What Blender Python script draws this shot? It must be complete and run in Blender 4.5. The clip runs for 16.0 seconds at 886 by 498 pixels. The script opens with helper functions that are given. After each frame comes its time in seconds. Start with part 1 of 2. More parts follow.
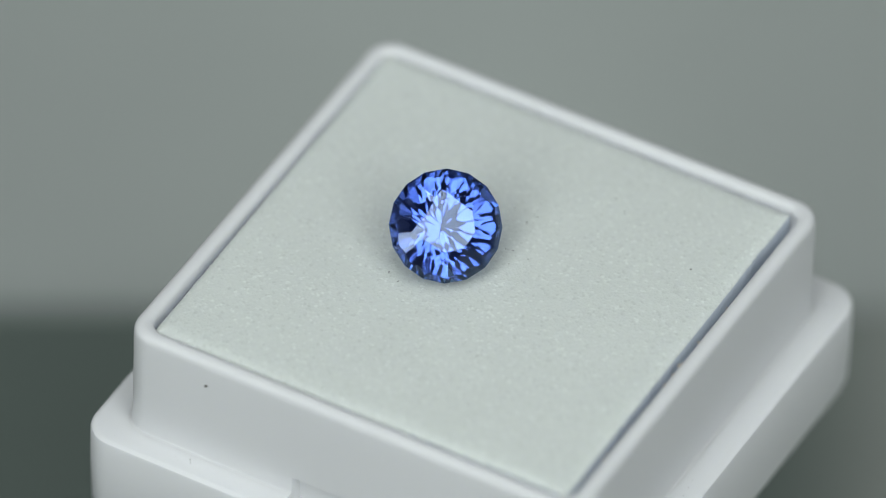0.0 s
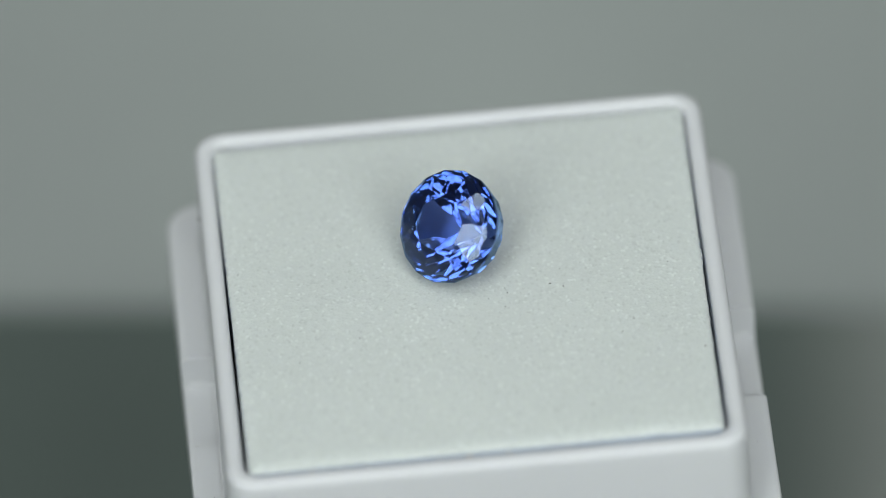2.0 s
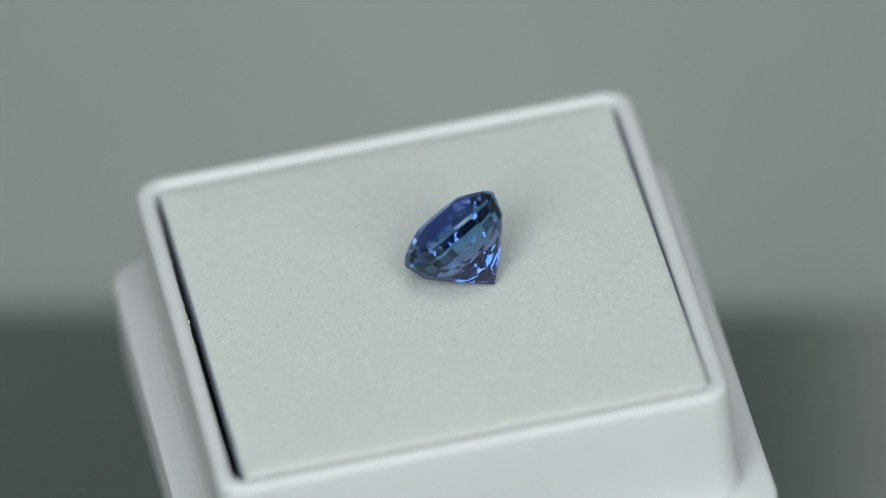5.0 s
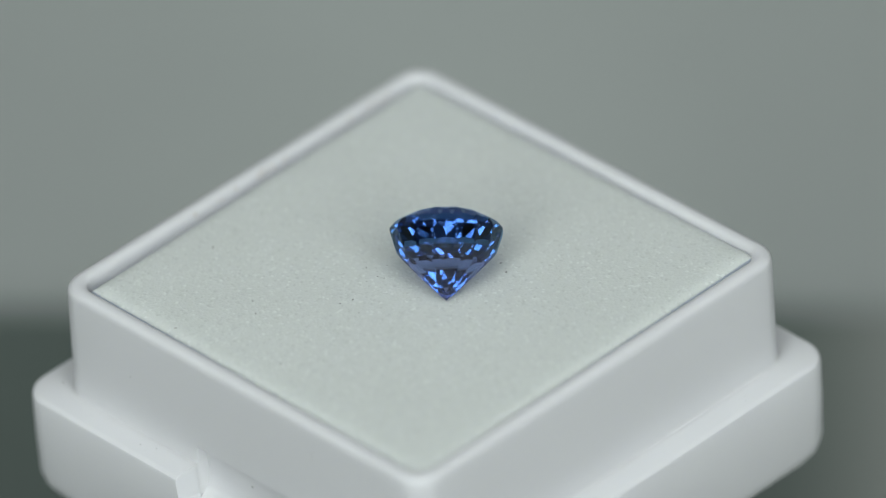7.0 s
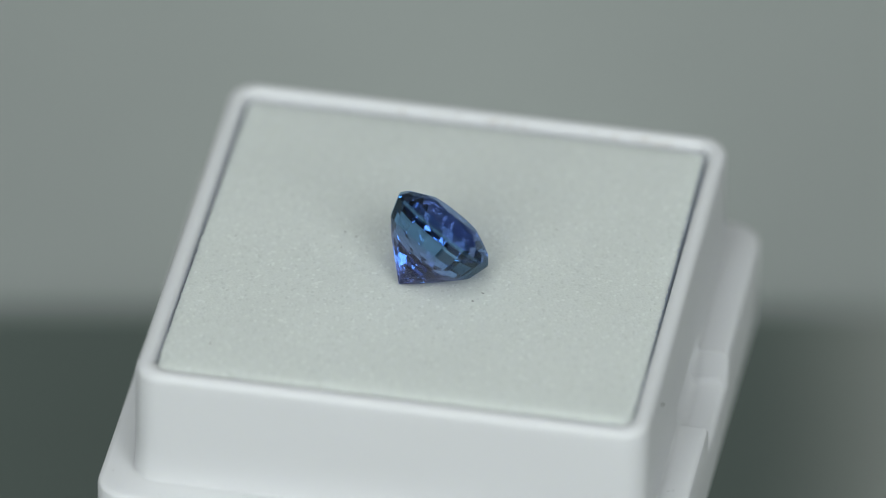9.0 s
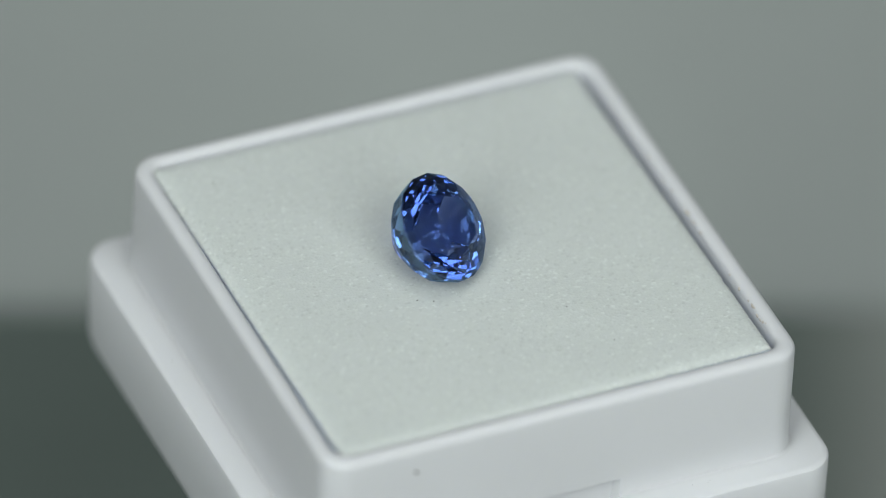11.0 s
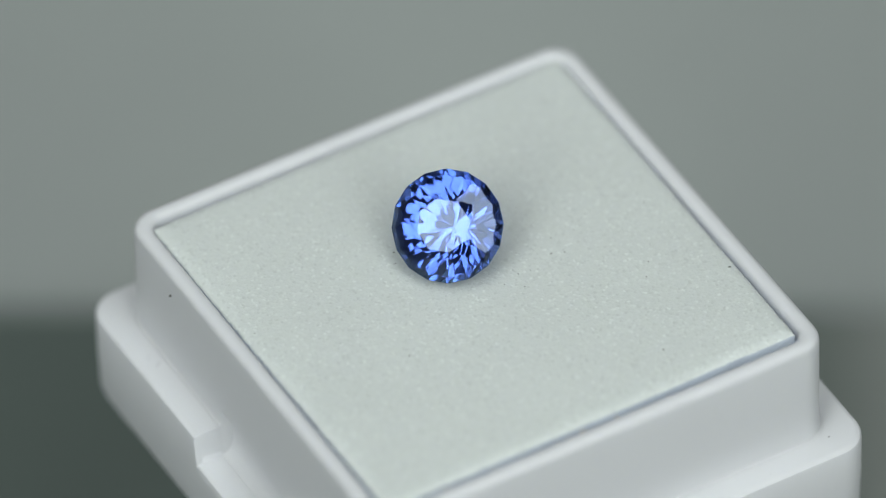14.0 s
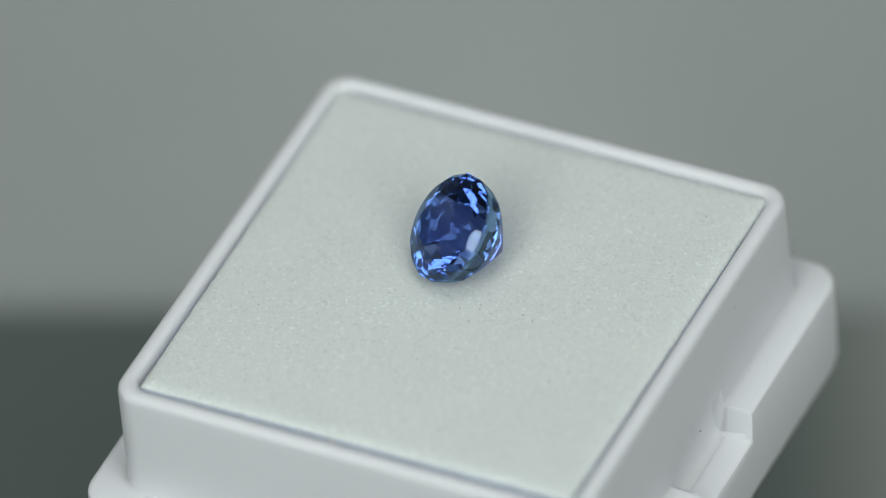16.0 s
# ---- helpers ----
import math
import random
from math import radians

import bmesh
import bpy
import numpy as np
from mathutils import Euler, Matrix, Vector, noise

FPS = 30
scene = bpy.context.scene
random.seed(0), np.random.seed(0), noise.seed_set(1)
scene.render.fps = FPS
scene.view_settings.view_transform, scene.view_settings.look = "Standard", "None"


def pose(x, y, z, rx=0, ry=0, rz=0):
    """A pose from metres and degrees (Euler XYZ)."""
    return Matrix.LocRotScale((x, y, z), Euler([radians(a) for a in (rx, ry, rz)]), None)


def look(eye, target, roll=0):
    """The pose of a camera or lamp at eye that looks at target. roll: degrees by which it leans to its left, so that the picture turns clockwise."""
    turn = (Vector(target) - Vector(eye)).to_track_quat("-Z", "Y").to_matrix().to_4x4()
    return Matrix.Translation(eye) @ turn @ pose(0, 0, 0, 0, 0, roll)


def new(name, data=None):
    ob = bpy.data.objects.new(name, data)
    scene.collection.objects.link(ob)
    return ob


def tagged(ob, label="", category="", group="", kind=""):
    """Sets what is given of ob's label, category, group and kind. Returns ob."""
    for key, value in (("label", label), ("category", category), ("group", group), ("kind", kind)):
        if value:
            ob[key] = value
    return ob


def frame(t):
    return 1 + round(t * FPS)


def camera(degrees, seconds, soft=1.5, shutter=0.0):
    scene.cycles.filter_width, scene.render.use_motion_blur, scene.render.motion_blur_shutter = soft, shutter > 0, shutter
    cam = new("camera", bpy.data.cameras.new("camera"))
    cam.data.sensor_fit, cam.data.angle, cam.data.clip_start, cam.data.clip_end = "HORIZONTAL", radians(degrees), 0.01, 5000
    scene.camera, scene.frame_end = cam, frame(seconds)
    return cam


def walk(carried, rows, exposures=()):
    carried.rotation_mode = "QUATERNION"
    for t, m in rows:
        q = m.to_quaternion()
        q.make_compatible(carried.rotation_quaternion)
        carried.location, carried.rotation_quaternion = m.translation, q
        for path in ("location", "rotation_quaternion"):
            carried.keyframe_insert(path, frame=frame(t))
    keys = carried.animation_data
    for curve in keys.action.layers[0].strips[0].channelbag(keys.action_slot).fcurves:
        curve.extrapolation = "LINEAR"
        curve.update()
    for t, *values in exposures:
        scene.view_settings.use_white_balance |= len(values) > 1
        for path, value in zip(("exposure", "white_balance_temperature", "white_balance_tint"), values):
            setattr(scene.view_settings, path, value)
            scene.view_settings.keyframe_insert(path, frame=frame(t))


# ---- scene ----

# ---------- camera: a long macro lens on a tripod, standing still ----------
MM = 0.001
RIM_Z = 0.062                      # height of the box's rim over the desk
EYE = Vector((-0.000294, -0.614313, 0.574471))
AIM = EYE + Vector((0.0, 0.769129, -0.639094)) * 0.8
cam = camera(4.454, 16.0, soft=0.8)
cam.data.dof.use_dof = True
cam.data.dof.focus_distance = 0.7985
cam.data.dof.aperture_fstop = 13.0
walk(cam, [(0.0, look(EYE, AIM, -1.835)), (16.0, look(EYE, AIM, -1.835))])

# ---------- light: two soft boxes before the desk, one unseen ceiling panel added as fill ---
world = bpy.data.worlds.new("room_air")
world.use_nodes = True
world.node_tree.nodes["Background"].inputs[0].default_value = (0.60, 0.66, 0.66, 1)
world.node_tree.nodes["Background"].inputs[1].default_value = 0.05
scene.world = world
scene.view_settings.exposure = 0.01


def area_lamp(name, eye, target, sx, sy, watts, colour):
    data = bpy.data.lights.new(name, "AREA")
    data.shape, data.size, data.size_y = "RECTANGLE", sx, sy
    data.energy, data.color = watts, colour
    ob = new(name, data)
    ob.matrix_world = look(eye, target)
    return ob


SOFTBOX_LEFT = (Vector((-0.54, -1.04, 0.98)), Vector((0, 0, 0.06)))
SOFTBOX_RIGHT = (Vector((0.54, -1.04, 0.98)), Vector((0, 0, 0.06)))
PANEL = (Vector((0, -0.35, 2.33)), Vector((0, -0.35, 0)))
DAY = (0.945, 1.0, 0.995)
area_lamp("softbox_lamp", *SOFTBOX_LEFT, 0.62, 1.10, 12.4, DAY)
area_lamp("softbox_lamp", *SOFTBOX_RIGHT, 0.62, 1.10, 10.4, DAY)
area_lamp("ceiling_fill_lamp", *PANEL, 1.2, 0.6, 9.8, DAY)

# ---------- materials ----------


def material(name, base, rough=0.5, metal=0.0, spots=0.0, spot_scale=40.0, bump=0.0, bump_scale=800.0,
             spread=0.08, specular=0.5, subsurface=0.0):
    """A surface with a large and a fine variation of its colour and a fine relief."""
    m = bpy.data.materials.new(name)
    m.use_nodes = True
    nt = m.node_tree
    p = nt.nodes["Principled BSDF"]
    p.inputs["Roughness"].default_value = rough
    p.inputs["Metallic"].default_value = metal
    p.inputs["Specular IOR Level"].default_value = specular
    if subsurface:
        p.inputs["Subsurface Weight"].default_value = subsurface
        p.inputs["Subsurface Radius"].default_value = (0.0012, 0.0012, 0.0013)
        p.inputs["Subsurface Scale"].default_value = 1.0
    co = nt.nodes.new("ShaderNodeTexCoord")
    big = nt.nodes.new("ShaderNodeTexNoise")
    big.inputs["Scale"].default_value = spot_scale
    big.inputs["Detail"].default_value = 4
    nt.links.new(co.outputs["Object"], big.inputs["Vector"])
    ramp = nt.nodes.new("ShaderNodeMapRange")
    ramp.inputs["To Min"].default_value = 1 - spread
    ramp.inputs["To Max"].default_value = 1 + spread
    nt.links.new(big.outputs["Fac"], ramp.inputs["Value"])
    mul = nt.nodes.new("ShaderNodeMix")
    mul.data_type, mul.blend_type = "RGBA", "MULTIPLY"
    mul.inputs["Factor"].default_value = 1
    mul.inputs["A"].default_value = (*base, 1)
    nt.links.new(ramp.outputs["Result"], mul.inputs["B"])
    nt.links.new(mul.outputs["Result"], p.inputs["Base Color"])
    if bump:
        fine = nt.nodes.new("ShaderNodeTexNoise")
        fine.inputs["Scale"].default_value = bump_scale
        fine.inputs["Detail"].default_value = 3
        nt.links.new(co.outputs["Object"], fine.inputs["Vector"])
        b = nt.nodes.new("ShaderNodeBump")
        b.inputs["Strength"].default_value = bump
        b.inputs["Distance"].default_value = 0.0002
        nt.links.new(fine.outputs["Fac"], b.inputs["Height"])
        nt.links.new(b.outputs["Normal"], p.inputs["Normal"])
    return m


def foam_material():
    """White closed-cell foam: tiny cells, some with glints painted in white, a few grey ones."""
    m = material("white_foam", (0.635, 0.672, 0.65), 0.75, spot_scale=120, spread=0.04, specular=0.3, subsurface=0.6)
    nt = m.node_tree
    p = nt.nodes["Principled BSDF"]
    co = next(n for n in nt.nodes if n.type == "TEX_COORD")
    cells = nt.nodes.new("ShaderNodeTexVoronoi")
    cells.inputs["Scale"].default_value = 5000
    nt.links.new(co.outputs["Object"], cells.inputs["Vector"])
    grain = nt.nodes.new("ShaderNodeTexNoise")
    grain.inputs["Scale"].default_value = 4200
    grain.inputs["Detail"].default_value = 4
    nt.links.new(co.outputs["Object"], grain.inputs["Vector"])
    add = nt.nodes.new("ShaderNodeMath")
    add.operation = "ADD"
    nt.links.new(cells.outputs["Distance"], add.inputs[0])
    nt.links.new(grain.outputs["Fac"], add.inputs[1])
    b = nt.nodes.new("ShaderNodeBump")
    b.inputs["Strength"].default_value = 0.23
    b.inputs["Distance"].default_value = 0.00011
    nt.links.new(add.outputs["Value"], b.inputs["Height"])
    nt.links.new(b.outputs["Normal"], p.inputs["Normal"])
    # single cells painted whiter or greyer than the rest, the white ones as glints
    single = nt.nodes.new("ShaderNodeTexVoronoi")
    single.inputs["Scale"].default_value = 5000
    nt.links.new(co.outputs["Object"], single.inputs["Vector"])
    sep = nt.nodes.new("ShaderNodeSeparateColor")
    nt.links.new(single.outputs["Color"], sep.inputs[0])
    tone = nt.nodes.new("ShaderNodeValToRGB")
    tone.color_ramp.elements[0].position, tone.color_ramp.elements[0].color = 0.0, (0.88, 0.88, 0.88, 1)
    tone.color_ramp.elements[1].position, tone.color_ramp.elements[1].color = 0.10, (0.955, 0.955, 0.955, 1)
    for place, v in ((0.84, 1.0), (0.95, 1.04), (1.0, 1.12)):
        tone.color_ramp.elements.new(place).color = (v, v, v, 1)
    nt.links.new(sep.outputs[0], tone.inputs["Fac"])
    mul = nt.nodes.new("ShaderNodeMix")
    mul.data_type, mul.blend_type = "RGBA", "MULTIPLY"
    mul.inputs["Factor"].default_value = 1
    nt.links.new(p.inputs["Base Color"].links[0].from_socket, mul.inputs["A"])
    nt.links.new(tone.outputs["Color"], mul.inputs["B"])
    nt.links.new(mul.outputs["Result"], p.inputs["Base Color"])
    return m


GEM_R = 3.95 * MM                  # radius of the stone's girdle


def gem_material():
    """Clear blue stone: the longer light is thrown about inside, the deeper its blue."""
    m = bpy.data.materials.new("blue_sapphire")
    m.use_nodes = True
    nt = m.node_tree
    nt.nodes.remove(nt.nodes["Principled BSDF"])
    g = nt.nodes.new("ShaderNodeBsdfGlass")
    # tint by height imitates view-dependent hue: clear blue crown, teal belt, violet pavilion
    co = nt.nodes.new("ShaderNodeTexCoord")
    xyz = nt.nodes.new("ShaderNodeSeparateXYZ")
    nt.links.new(co.outputs["Object"], xyz.inputs[0])
    height = nt.nodes.new("ShaderNodeMapRange")
    height.inputs["From Min"].default_value, height.inputs["From Max"].default_value = -1.0 * GEM_R, 0.5 * GEM_R
    nt.links.new(xyz.outputs["Z"], height.inputs["Value"])
    zones = nt.nodes.new("ShaderNodeValToRGB")
    ends = zones.color_ramp.elements
    ends[0].position, ends[0].color = 0.25, (0.525, 0.545, 0.80, 1)
    ends[1].position, ends[1].color = 0.80, (0.425, 0.575, 0.84, 1)
    for place in (0.43, 0.66):
        ends.new(place).color = (0.42, 0.61, 0.79, 1)
    nt.links.new(height.outputs["Result"], zones.inputs["Fac"])
    nt.links.new(zones.outputs["Color"], g.inputs["Color"])
    g.inputs["Roughness"].default_value = 0.0
    g.inputs["IOR"].default_value = 1.77
    polish = nt.nodes.new("ShaderNodeBsdfGlossy")
    polish.inputs["Color"].default_value = (0.96, 0.93, 1.0, 1)
    polish.inputs["Roughness"].default_value = 0.0
    mix = nt.nodes.new("ShaderNodeMixShader")
    mix.inputs[0].default_value = 0.02
    nt.links.new(g.outputs["BSDF"], mix.inputs[1])
    nt.links.new(polish.outputs["BSDF"], mix.inputs[2])
    nt.links.new(mix.outputs["Shader"], nt.nodes["Material Output"].inputs["Surface"])
    return m


PLASTIC = material("white_plastic", (0.665, 0.675, 0.69), 0.42, specular=0.35, subsurface=0.4, spot_scale=60, spread=0.02, bump=0.04, bump_scale=2500)
FOAM = foam_material()
# bluish grey painted on the pad's sides in place of shade in the gap
FOAM_SHADE = material("shaded_foam_side", (0.44, 0.49, 0.56), 0.85, spot_scale=500, spread=0.12, specular=0.2, bump=0.4, bump_scale=2500)
CRUMB = material("old_glue", (0.56, 0.52, 0.47), 0.6, spot_scale=900, spread=0.25)
FOAM_BLACK = material("black_foam", (0.012, 0.012, 0.014), 0.9, bump=0.3, bump_scale=2500)
GEM = gem_material()
DESK = material("grey_desk", (0.355, 0.385, 0.37), 0.55, spot_scale=16, spread=0.16, bump=0.05)
MAT_DARK = material("dark_mat", (0.099, 0.125, 0.112), 0.6, spot_scale=30, spread=0.15, bump=0.2)


def paint_mat_gradient(m):
    """Brightening towards +x, painted into the mat's colour to fit the camera's view."""
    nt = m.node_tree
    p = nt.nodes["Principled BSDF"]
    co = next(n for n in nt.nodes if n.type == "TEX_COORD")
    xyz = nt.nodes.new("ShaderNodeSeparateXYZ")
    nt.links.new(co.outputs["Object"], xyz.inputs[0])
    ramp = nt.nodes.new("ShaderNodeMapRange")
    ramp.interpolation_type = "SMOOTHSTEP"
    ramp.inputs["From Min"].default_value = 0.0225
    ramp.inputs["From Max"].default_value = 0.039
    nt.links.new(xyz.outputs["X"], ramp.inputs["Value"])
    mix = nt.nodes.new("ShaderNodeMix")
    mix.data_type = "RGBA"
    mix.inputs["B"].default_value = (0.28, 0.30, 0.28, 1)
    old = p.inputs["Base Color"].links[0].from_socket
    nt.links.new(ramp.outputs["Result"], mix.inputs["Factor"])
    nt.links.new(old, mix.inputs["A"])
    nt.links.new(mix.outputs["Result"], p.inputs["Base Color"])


paint_mat_gradient(MAT_DARK)
WALL = material("wall_paint", (0.42, 0.43, 0.43), 0.8, spot_scale=3, spread=0.05, bump=0.1, bump_scale=200)
FLOOR = material("floor_vinyl", (0.22, 0.21, 0.20), 0.5, spot_scale=5, spread=0.15, bump=0.1, bump_scale=100)
DARK_METAL = material("dark_metal", (0.05, 0.05, 0.055), 0.35, metal=0.8, bump=0.05)
DUST = material("dark_dust", (0.10, 0.095, 0.085), 0.9)

# ---------- building helpers ----------


def mesh_object(name, bm, mat, smooth=0.0):
    me = bpy.data.meshes.new(name)
    bm.normal_update()
    if smooth:
        for f in bm.faces:
            f.smooth = True
        for e in bm.edges:
            if len(e.link_faces) == 2 and e.calc_face_angle() > radians(smooth):
                e.smooth = False
    bm.to_mesh(me)
    bm.free()
    me.materials.append(mat)
    return new(name, me)


def part(name, bm, mat, parent, label="", smooth=0.0):
    ob = mesh_object(name, bm, mat, smooth)
    ob.parent = parent
    if label:
        tagged(ob, label)
    return ob


def box_bm(x0, x1, y0, y1, z0, z1, bevel=0.0):
    bm = bmesh.new()
    bmesh.ops.create_cube(bm, size=1)
    for v in bm.verts:
        v.co = Vector((x0 + (v.co.x + 0.5) * (x1 - x0), y0 + (v.co.y + 0.5) * (y1 - y0), z0 + (v.co.z + 0.5) * (z1 - z0)))
    if bevel:
        bmesh.ops.bevel(bm, geom=bm.edges[:], offset=bevel, segments=2, affect="EDGES", profile=0.5)
    return bm


def disc_bm(r, z0, z1, n=48, bevel=0.0):
    bm = bmesh.new()
    bmesh.ops.create_cone(bm, cap_ends=True, segments=n, radius1=r, radius2=r, depth=z1 - z0)
    bmesh.ops.translate(bm, verts=bm.verts[:], vec=(0, 0, (z0 + z1) / 2))
    if bevel:
        rims = [e for e in bm.edges if len({round(v.co.z, 6) for v in e.verts}) == 1]
        bmesh.ops.bevel(bm, geom=rims, offset=bevel, segments=2, affect="EDGES", profile=0.5)
    return bm


# places along one side of the rounded square, from -1 to 1, denser round the thumb notch
NOTCH = 4.1                        # half length of a thumb notch, millimetres
RAMP = 0.3


def around(hx, hy, r):
    """Points round a rounded rectangle: (x, y, side, place along the side); millimetres."""
    pts = []
    stops = [-NOTCH - RAMP, -NOTCH - RAMP + 0.06, -NOTCH - 0.06, -NOTCH, -NOTCH + 0.5, NOTCH - 0.5, NOTCH, NOTCH + 0.06, NOTCH + RAMP - 0.06, NOTCH + RAMP]
    for k, (dx, dy) in enumerate(((1, 0), (0, 1), (-1, 0), (0, -1))):
        # side k starts at one corner's end and runs to the next; normals: -y, +x, +y, -x
        half, out = ((hx, hy) if k % 2 == 0 else (hy, hx))
        line = sorted(set([-(half - r), half - r] + [(-1 + 2 * i / 16) * (half - r) for i in range(1, 16)] + stops))
        nx, ny = dy, -dx
        for s in line:
            pts.append((dx * s + nx * out, dy * s + ny * out, k, s))
        cx, cy = dx * (half - r) + nx * (out - r), dy * (half - r) + ny * (out - r)
        a0 = math.atan2(ny, nx)
        for i in range(1, 8):
            a = a0 + i / 8 * math.pi / 2
            pts.append((cx + r * math.cos(a), cy + r * math.sin(a), -1, 0.0))
    return pts


def notch_depth(side, s):
    """1 on a notch's floor, 0 beside it."""
    if side not in (0, 2):
        return 0.0
    a = abs(s)
    if a <= NOTCH:
        return 1.0
    return max(0.0, 1 - (a - NOTCH) / RAMP)


def loft(rings, cap_first=False, cap_last=False):
    """rings: (hx, hy, r, z, drop, pocket): drop lowers the ring on the notches, pocket draws it in; millimetres."""
    bm = bmesh.new()
    rows = []
    for hx, hy, r, z, drop, pocket in rings:
        row = []
        for x, y, side, s in around(hx, hy, r):
            d = notch_depth(side, s)
            yy = y - math.copysign(pocket * d, y) if side in (0, 2) else y
            row.append(bm.verts.new((x * MM, yy * MM, (z - drop * d) * MM)))
        rows.append(row)
    n = len(rows[0])
    for a, b in zip(rows, rows[1:]):
        for i in range(n):
            j = (i + 1) % n
            bm.faces.new((a[i], a[j], b[j], b[i]))
    if cap_first:
        bm.faces.new(rows[0][::-1])
    if cap_last:
        bm.faces.new(rows[-1])
    bmesh.ops.recalc_face_normals(bm, faces=bm.faces[:])
    return bm


# ---------- the room, which closes the place round the desk ----------
def structure(name, bm, mat, label, category):
    return tagged(mesh_object(name, bm, mat), label, category, kind="structure")


FZ = -0.74
structure("floor", box_bm(-2.1, 2.1, -2.1, 2.1, FZ - 0.1, FZ), FLOOR, "grey-brown vinyl floor of the room", "floor")
structure("ceiling", box_bm(-2.1, 2.1, -2.1, 2.1, 2.36, 2.46), WALL, "plain pale grey ceiling", "ceiling")
structure("wall_north", box_bm(-2.1, 2.1, 2.0, 2.1, FZ, 2.36), WALL, "plain pale grey painted wall", "wall")
structure("wall_south", box_bm(-2.1, 2.1, -2.1, -2.0, FZ, 2.36), WALL, "plain pale grey painted wall", "wall")
structure("wall_east", box_bm(2.0, 2.1, -2.0, 2.0, FZ, 2.36), WALL, "plain pale grey painted wall", "wall")
structure("wall_west", box_bm(-2.1, -2.0, -2.0, 2.0, FZ, 2.36), WALL, "plain pale grey painted wall", "wall")

# ---------- the lamps' housings ----------


def make_softbox(at, target):
    """A black shallow hood with a pale inside behind the lamp, on a stand."""
    box = tagged(new("softbox"), "upright black softbox with a white inside on a stand", "studio lamp", group="softboxes before the desk")
    box.matrix_world = look(at, target)
    part("hood", box_bm(-0.36, 0.36, -0.60, 0.60, 0.03, 0.05, 0.004), DARK_METAL, box)
    part("lining", box_bm(-0.34, 0.34, -0.58, 0.58, 0.02, 0.026, 0.001), PLASTIC, box, "white reflecting lining")
    inv = box.matrix_world.inverted()
    back = box.matrix_world @ Vector((0, 0, 0.07))
    pole = disc_bm(0.012, FZ, back.z, 16)
    bmesh.ops.translate(pole, verts=pole.verts[:], vec=(back.x, back.y, 0))
    bmesh.ops.transform(pole, matrix=inv, verts=pole.verts[:])
    part("pole", pole, DARK_METAL, box)
    foot = disc_bm(0.16, FZ, FZ + 0.02, 32, 0.004)
    bmesh.ops.translate(foot, verts=foot.verts[:], vec=(back.x, back.y, 0))
    bmesh.ops.transform(foot, matrix=inv, verts=foot.verts[:])
    part("foot", foot, DARK_METAL, box)


make_softbox(*SOFTBOX_LEFT)
make_softbox(*SOFTBOX_RIGHT)
# panel added out of view to carry the fill light from above
panel = tagged(new("ceiling_fill_panel"), "flat white rectangular ceiling panel, added unseen for fill light", "ceiling light")
panel.location = PANEL[0]
part("frame", box_bm(-0.62, 0.62, -0.32, 0.32, 0.01, 0.03, 0.002), PLASTIC, panel)

# ---------- the desk and the dark mat on it ----------
desk = tagged(new("desk"), "plain light grey desk under a dark mat", "desk")
part("desktop", box_bm(-0.7, 0.7, -0.42, 0.48, -0.03, 0.0, 0.002), DESK, desk)
for lx in (-0.64, 0.64):
    for ly in (-0.36, 0.42):
        part("leg", box_bm(lx - 0.025, lx + 0.025, ly - 0.025, ly + 0.025, FZ, -0.03, 0.002), DARK_METAL, desk)

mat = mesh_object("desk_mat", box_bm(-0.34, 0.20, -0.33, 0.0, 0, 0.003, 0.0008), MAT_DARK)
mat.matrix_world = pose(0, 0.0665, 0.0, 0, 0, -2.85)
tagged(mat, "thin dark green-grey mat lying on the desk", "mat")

# ---------- what turns: stand, box, foam, stone, dust ----------
TURN = 27.8739                     # degrees in a second, clockwise from above
BOX_YAW, BOX_LEAN = -30.737, (1.571, 3.839)
BOX_OFF = Vector((2.058, 0.162, 0)) * MM


def turned(t):
    """The turntable's pose at t seconds."""
    return pose(0, 0, RIM_Z, 0, 0, -TURN * t)


def box_pose(t):
    return turned(t) @ Matrix.Translation(BOX_OFF) @ pose(0, 0, 0, BOX_LEAN[0], BOX_LEAN[1], BOX_YAW)


def make_turntable():
    stand = tagged(new("turntable"), "small dark motor turntable hidden under the white box", "turntable")
    stand.location = (0, 0, 0.003)
    part("foot", disc_bm(0.015, 0, 0.012, bevel=0.001), DARK_METAL, stand)
    part("spindle", disc_bm(0.004, 0.012, 0.0365), DARK_METAL, stand)
    plate = mesh_object("turning_plate", disc_bm(0.0145, -0.023, -0.01805, bevel=0.0005), DARK_METAL)
    tagged(plate, "dark round turning plate under the white box", "turntable plate")
    return plate


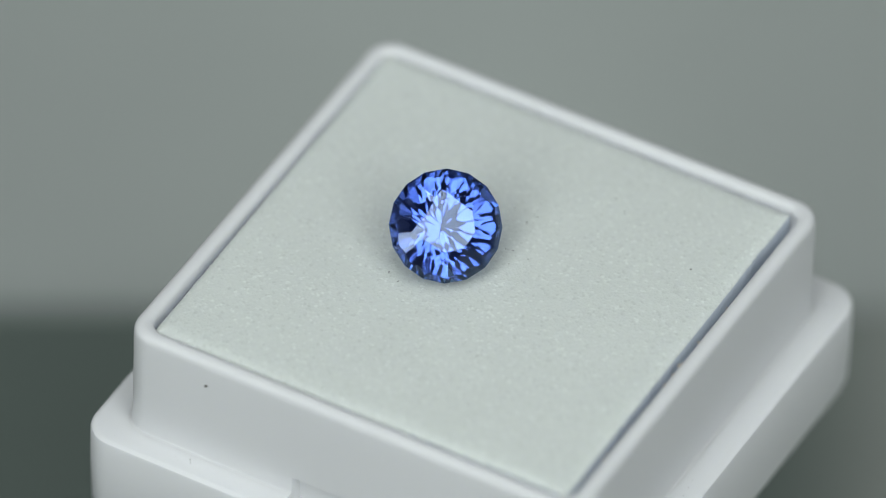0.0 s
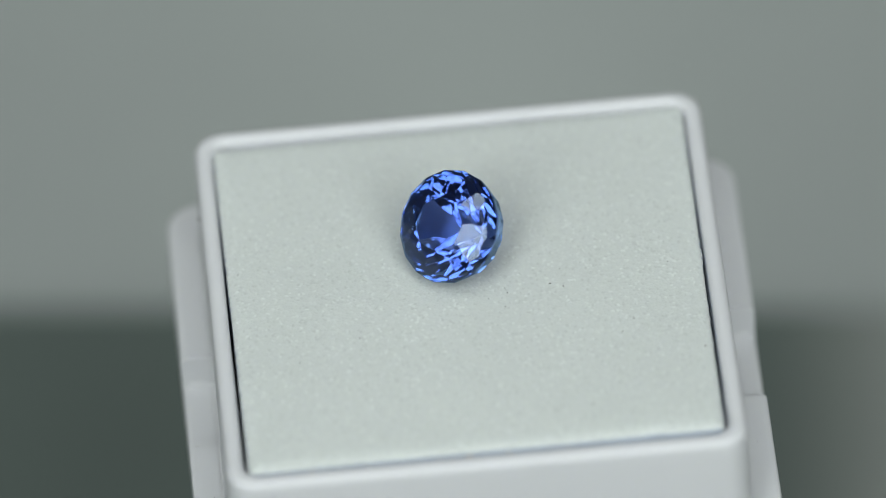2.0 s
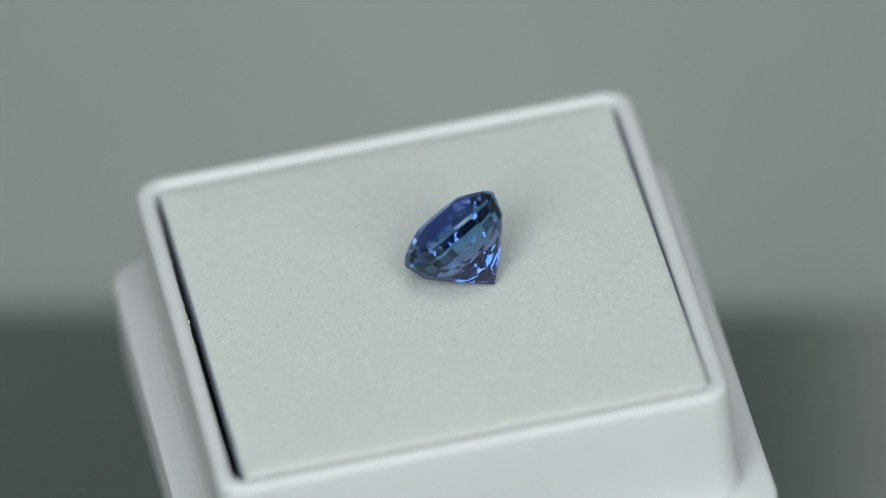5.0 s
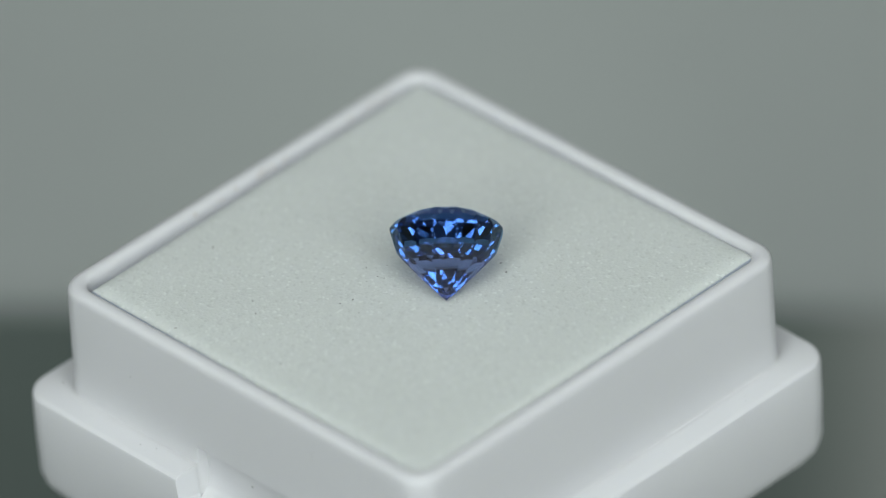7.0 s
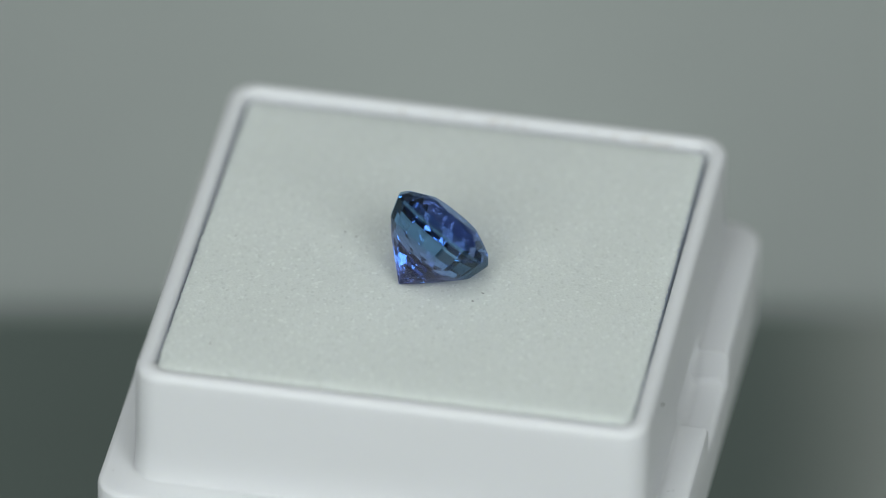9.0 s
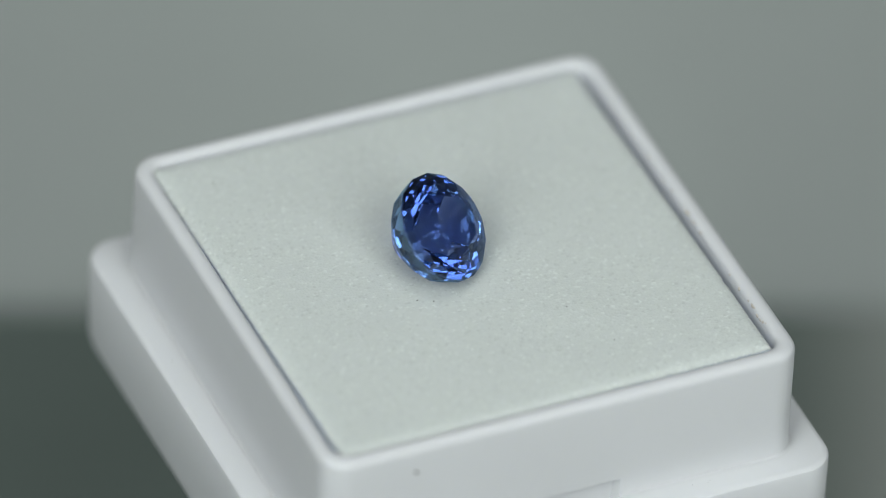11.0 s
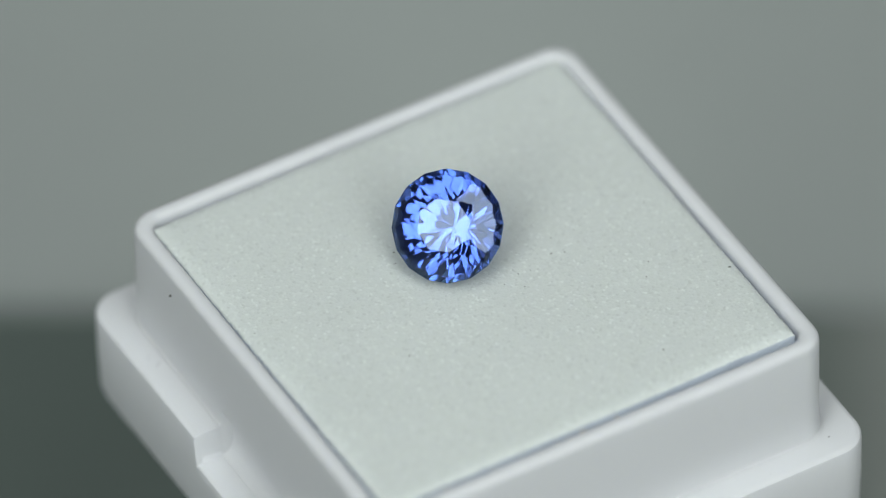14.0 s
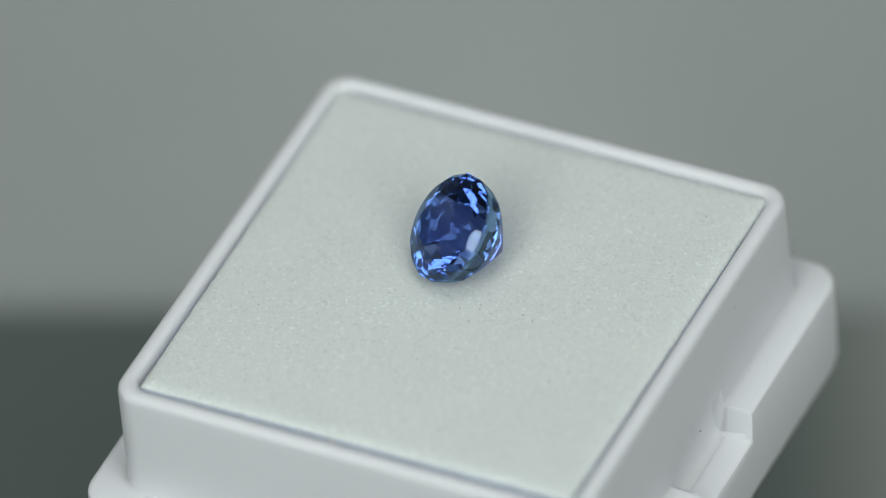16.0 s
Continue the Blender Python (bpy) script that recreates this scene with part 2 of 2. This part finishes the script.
def make_gem_box():
    box = tagged(new("gem_box"), "open white plastic gem box with a stepped ledge, lid taken off", "gem box")
    wall = [(15.0, 15.0, 0.8, -8.0, 0, 0), (16.70, 16.70, 1.3, -7.9, 0, 0), (16.88, 16.88, 1.3, -0.55, 0, 0),
            (16.93, 16.93, 1.35, -0.25, 0, 0), (17.05, 17.05, 1.4, -0.09, 0, 0), (17.22, 17.22, 1.5, 0.0, 0, 0),
            (17.50, 17.50, 1.6, 0.03, 0, 0), (17.76, 17.76, 1.75, -0.03, 0, 0), (17.96, 17.96, 1.85, -0.17, 0, 0),
            (18.06, 18.06, 1.9, -0.38, 0, 0), (18.11, 18.11, 1.95, -0.7, 0, 0), (18.16, 18.16, 2.0, -7.0, 0, 0),
            (18.17, 18.17, 2.0, -7.5, 0, 0), (18.18, 18.18, 2.0, -7.75, 0.1, 0.55), (18.2, 18.2, 2.0, -8.7, 1.0, 0.75),
            (18.22, 18.22, 2.05, -8.85, 2.0, 0.6), (18.27, 18.27, 2.1, -8.94, 2.35, 0.3), (18.36, 18.36, 2.15, -8.985, 2.48, 0.0),
            (18.55, 18.55, 2.2, -9.02, 2.52, 0.0), (18.0, 18.0, 2.4, -12.0, 0, 0.6)]
    part("wall", loft(wall, cap_first=True), PLASTIC, box, smooth=32)
    base = [(17.0, 17.0, 2.0, -9.0, 2.5, 0.0), (19.95, 19.95, 2.1, -9.0, 2.5, 0), (20.22, 20.22, 2.25, -9.05, 2.5, 0),
            (20.38, 20.38, 2.35, -9.18, 2.5, 0), (20.45, 20.45, 2.4, -9.42, 2.5, 0), (20.45, 20.45, 2.4, -12.5, 0, 0),
            (20.38, 20.38, 2.4, -15.9, 0, 0), (20.15, 20.15, 2.4, -16.8, 0, 0), (19.6, 19.6, 2.3, -17.6, 0, 0),
            (18.6, 18.6, 2.2, -18.0, 0, 0)]
    part("base", loft(base, cap_last=True), PLASTIC, box, smooth=32)
    # crumbs of foam and glue along the inner edge of one wall
    rng = random.Random(5)
    for k in range(22):
        bm = bmesh.new()
        bmesh.ops.create_icosphere(bm, subdivisions=1, radius=rng.uniform(0.06, 0.15) * MM)
        for v in bm.verts:
            v.co = Vector((v.co.x * 0.7, v.co.y * 1.5, v.co.z)) * rng.uniform(0.75, 1.25)
        bmesh.ops.translate(bm, verts=bm.verts[:], vec=Vector((16.93 + rng.uniform(-0.05, 0.05), rng.uniform(-14.5, 6.0), rng.uniform(-0.5, -0.12))) * MM)
        part("crumb", bm, CRUMB, box, "pale brownish crumb stuck to the rim")
    return box


FOAM_Z = -0.20


def foam_at(u, v):
    """A place on the pad, from 0 to 1 each way: it is cut a little out of square; millimetres."""
    left, right, low, high = -16.44 - 0.36 * v, 16.36 - 0.30 * v, -16.80 + 0.30 * u, 16.75 - 0.22 * u
    return left + u * (right - left), low + v * (high - low)


def foam_height(x, y, edge=9.0):
    """The pad swells a little towards its middle, and its edges are rounded; millimetres."""
    swell = 0.36 * (1 - (x / 17) ** 2) * (1 - (y / 17) ** 2)
    return FOAM_Z + swell + 0.05 * noise.noise((x * 0.22, y * 0.22, 3.0)) - 0.30 * math.exp(-edge / 0.35)


def make_foam():
    foam = tagged(new("foam_pad"), "white foam pad with a black underside in the gem box", "foam pad")
    rng = random.Random(4)
    n = 190
    bm = bmesh.new()
    grid = []
    for j in range(n + 1):
        row = []
        for i in range(n + 1):
            u, v = i / n, j / n
            x, y = foam_at(u, v)
            z = foam_height(x, y, 33.0 * min(u, 1 - u, v, 1 - v))
            rag = max(0.0, noise.noise((x * 0.3, y * 0.3, 9.0)) + 0.25)
            if i in (0, n):
                x += rng.uniform(-0.12, 0.05) * rag * (1 if i else -1)
            if j in (0, n):
                y += rng.uniform(-0.15, 0.12) * rag * (1 if j else -1)
            row.append(bm.verts.new((x * MM, y * MM, z * MM)))
        grid.append(row)
    for j in range(n):
        for i in range(n):
            bm.faces.new((grid[j][i], grid[j][i + 1], grid[j + 1][i + 1], grid[j + 1][i]))
    rim = [grid[0][i] for i in range(n)] + [grid[j][n] for j in range(n)] + [grid[n][n - i] for i in range(n)] + [grid[n - j][0] for j in range(n)]
    low = [bm.verts.new((v.co.x, v.co.y, -4.0 * MM)) for v in rim]
    # the sides get the colour with the gap's shade painted in
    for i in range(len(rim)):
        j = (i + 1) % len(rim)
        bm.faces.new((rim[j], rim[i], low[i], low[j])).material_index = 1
    bm.faces.new(low[::-1])
    part("white_layer", bm, FOAM, foam, smooth=60).data.materials.append(FOAM_SHADE)
    part("black_layer", box_bm(-16.4 * MM, 16.05 * MM, -16.0 * MM, 16.2 * MM, -7.98 * MM, -4.0 * MM), FOAM_BLACK, foam, "black lower foam layer")
    return foam


# the stone, ground facet by facet
GEM_TILT, GEM_FACING = 50.0, 0.45  # lean of its axis, and when it faces the lens
GEM_SPIN = 0.0
GEM_AT = Vector((0.0, 0.25, 3.9)) * MM  # as seen when it faces the lens


def make_gem():
    planes = []
    rng = random.Random(7)

    def grind(count, start, r, z, slope_r, slope_z):
        """Planes through (r, z), with the normal (slope_r, slope_z) in the axial section."""
        for k in range(count):
            a = radians(start + 360 / count * k)
            no = np.array((math.cos(a) * slope_r, math.sin(a) * slope_r, slope_z))
            no /= np.linalg.norm(no)
            if count > 1 and slope_z:             # ground by hand, no facet lies quite true
                no += np.array([rng.uniform(-1, 1) for _ in range(3)]) * 0.008
                no /= np.linalg.norm(no)
            planes.append((no, no @ np.array((math.cos(a) * r, math.sin(a) * r, z))))

    grind(16, 0.0, 1.0, 0.0, 1.0, 0.0)            # girdle
    grind(16, 0.0, 1.0, -0.03, 0.35, -0.11)       # steep upper pavilion
    grind(16, 0.0, 0.90, -0.37, 0.34, -0.28)      # middle pavilion
    grind(16, 11.25, 0.0, -1.30, 1.0, -1.0)       # lower pavilion
    grind(16, 0.0, 0.0, -1.284, 0.95, -1.0)       # second lower pavilion
    grind(8, 22.5, 0.0, -1.268, 0.90, -1.0)       # breaks between the mains
    grind(8, 0.0, 0.0, -1.26, 0.56, -0.625)       # pavilion mains
    grind(16, 0.0, 1.0, 0.02, 0.76, 0.65)         # crown breaks
    grind(16, 11.25, 0.667, 0.258, 0.50, 1.0)     # crown halves
    grind(8, 22.5, 0.49, 0.345, 0.466, 1.0)       # crown mains
    grind(8, 0.0, 0.453, 0.345, 0.364, 1.0)       # stars
    grind(1, 0.0, 0.0, 0.345, 0.0, 1.0)           # table

    # the stone is what lies behind all of the planes: corners where three of them meet
    normals, dist = np.array([p[0] for p in planes]), np.array([p[1] for p in planes])
    n = len(planes)
    tri = np.array([(a, b, c) for a in range(n) for b in range(a + 1, n) for c in range(b + 1, n)])
    m = normals[tri]
    good = np.abs(np.linalg.det(m)) > 1e-6
    corners = np.linalg.solve(m[good], dist[tri[good]][:, :, None])[:, :, 0]
    corners = corners[(corners @ normals.T <= dist + 1e-7).all(axis=1)]
    unique = []
    for c in corners:
        if all(np.linalg.norm(c - u) > 1e-4 for u in unique):
            unique.append(c)
    gem = tagged(new("gemstone"), "round brilliant-cut blue sapphire lying on its pavilion on white foam", "gemstone")
    pieces = {"pavilion": bmesh.new(), "girdle": bmesh.new(), "crown": bmesh.new(), "table": bmesh.new()}
    for no, d in planes:
        on = [k for k, u in enumerate(unique) if abs(u @ no - d) < 2e-4]
        if len(on) < 3:
            continue
        mid = np.mean([unique[k] for k in on], axis=0)
        e1 = unique[on[0]] - mid
        e1 /= np.linalg.norm(e1)
        e2 = np.cross(no, e1)
        on.sort(key=lambda k: math.atan2((unique[k] - mid) @ e2, (unique[k] - mid) @ e1))
        kind = "table" if no[2] > 0.999 else "crown" if no[2] > 0.01 else "girdle" if no[2] > -0.01 else "pavilion"
        bm = pieces[kind]
        bm.faces.new([bm.verts.new(unique[k] * GEM_R) for k in on])
    for kind, bm in pieces.items():
        bmesh.ops.remove_doubles(bm, verts=bm.verts[:], dist=1e-7)
        part(kind, bm, GEM, gem)
    return gem


def gem_pose(t):
    facing = pose(0, 0, 0, 0, 0, TURN * GEM_FACING)
    return turned(t) @ facing @ Matrix.Translation(GEM_AT) @ pose(0, 0, 0, GEM_TILT, 0, 0) @ pose(0, 0, 0, 0, 0, GEM_SPIN)


plate = make_turntable()
gem_box = make_gem_box()
foam_pad = make_foam()
gemstone = make_gem()


def make_dust():
    """Specks and short fibres on the foam, the box's walls and its ledge."""
    rng = random.Random(11)
    bm = bmesh.new()

    def speck(x, y, z, size, long=1.0, turn=0.0):
        size *= 0.72
        made = bmesh.ops.create_icosphere(bm, subdivisions=1, radius=size / 2)["verts"]
        for v in made:
            v.co = Vector((v.co.x * long, v.co.y, v.co.z * 0.6)) * rng.uniform(0.8, 1.2)
        bmesh.ops.transform(bm, matrix=pose(x, y, z, 0, 0, turn), verts=made)

    for x, y, size, long, turn in ((12.9, 7.7, 0.17, 1.2, 30), (-5.1, -3.6, 0.13, 2.2, 70), (0.84, 2.6, 0.11, 1, 0), (1.35, 2.75, 0.15, 1.1, 20),
                                   (4.85, 11.3, 0.15, 1.2, 0), (-3.25, -15.9, 0.12, 1, 0), (1.78, 1.4, 0.10, 1.4, 50), (-13.3, 13.5, 0.14, 1.6, 0),
                                   (0.75, 5.8, 0.13, 2.4, 100), (6.1, 10.4, 0.13, 1, 0), (8.1, 16.0, 0.12, 3.0, 60), (2.7, 2.5, 0.12, 1.3, 0),
                                   (-4.05, -4.1, 0.09, 4.5, 65), (1.1, 6.7, 0.15, 1.1, 0), (1.47, 3.7, 0.10, 1, 0), (6.2, -12.2, 0.11, 1, 0),
                                   (4.45, -7.9, 0.12, 1, 0), (-0.65, 6.6, 0.10, 1.5, 30), (-0.6, 14.2, 0.12, 1.1, 0)):
        speck(x, y, foam_height(x, y) + 0.02, size, long, turn)
    for k in range(16):
        x, y = rng.uniform(-15.5, 15.5), rng.uniform(-15.5, 15.5)
        speck(x, y, foam_height(x, y) + 0.015, rng.uniform(0.03, 0.06))
    for x, y, z, size in ((-11.4, -18.07, -2.1, 0.40), (18.04, -12.6, -4.8, 0.13), (18.04, 5.6, -2.2, 0.09), (-7.5, 18.04, -2.3, 0.17), (-7.45, 18.04, -2.9, 0.09),
                          (10.9, 18.06, -4.6, 0.14), (-18.08, -8.2, -8.0, 0.12), (-18.07, -10.8, -7.6, 0.1), (-12.2, -18.9, -8.98, 0.13),
                          (-12.0, -19.2, -8.98, 0.12), (-12.9, -19.4, -8.98, 0.09), (-13.2, -19.2, -8.98, 0.08), (-0.95, 18.0, -8.45, 0.2),
                          (19.2, -3.5, -8.98, 0.12), (19.3, -4.4, -8.98, 0.1), (19.1, -2.7, -8.98, 0.08), (-17.6, 19.5, -8.98, 0.13), (18.6, 17.8, -8.98, 0.16),
                          (7.9, 18.9, -8.98, 0.11), (9.1, 19.3, -8.98, 0.1), (-9.6, 19.2, -8.98, 0.09), (-19.3, 6.1, -8.98, 0.1)):
        if z > -8.9:                              # on the outside of a wall
            x, y = (v + math.copysign(0.07, v) if abs(v) > 17.9 else v for v in (x, y))
        speck(x, y, z, size)
    for k in range(30):
        a, b = rng.uniform(-19, 19), rng.choice((-1, 1)) * rng.uniform(18.7, 19.8)
        if abs(a) > 5:
            speck(*((a, b) if rng.random() < 0.5 else (b, a)), -8.985, rng.uniform(0.04, 0.08))
    bmesh.ops.scale(bm, vec=(MM, MM, MM), verts=bm.verts[:])
    return tagged(mesh_object("dust", bm, DUST), "scattered dark dust specks and fibres on foam and box", "dust", kind="stuff")


dust = make_dust()


def motions():
    times = [i * 0.25 for i in range(65)]
    walk(plate, [(t, box_pose(t)) for t in times])
    walk(gem_box, [(t, box_pose(t)) for t in times])
    walk(foam_pad, [(t, box_pose(t)) for t in times])
    walk(dust, [(t, box_pose(t)) for t in times])
    walk(gemstone, [(t, gem_pose(t)) for t in times])


motions()
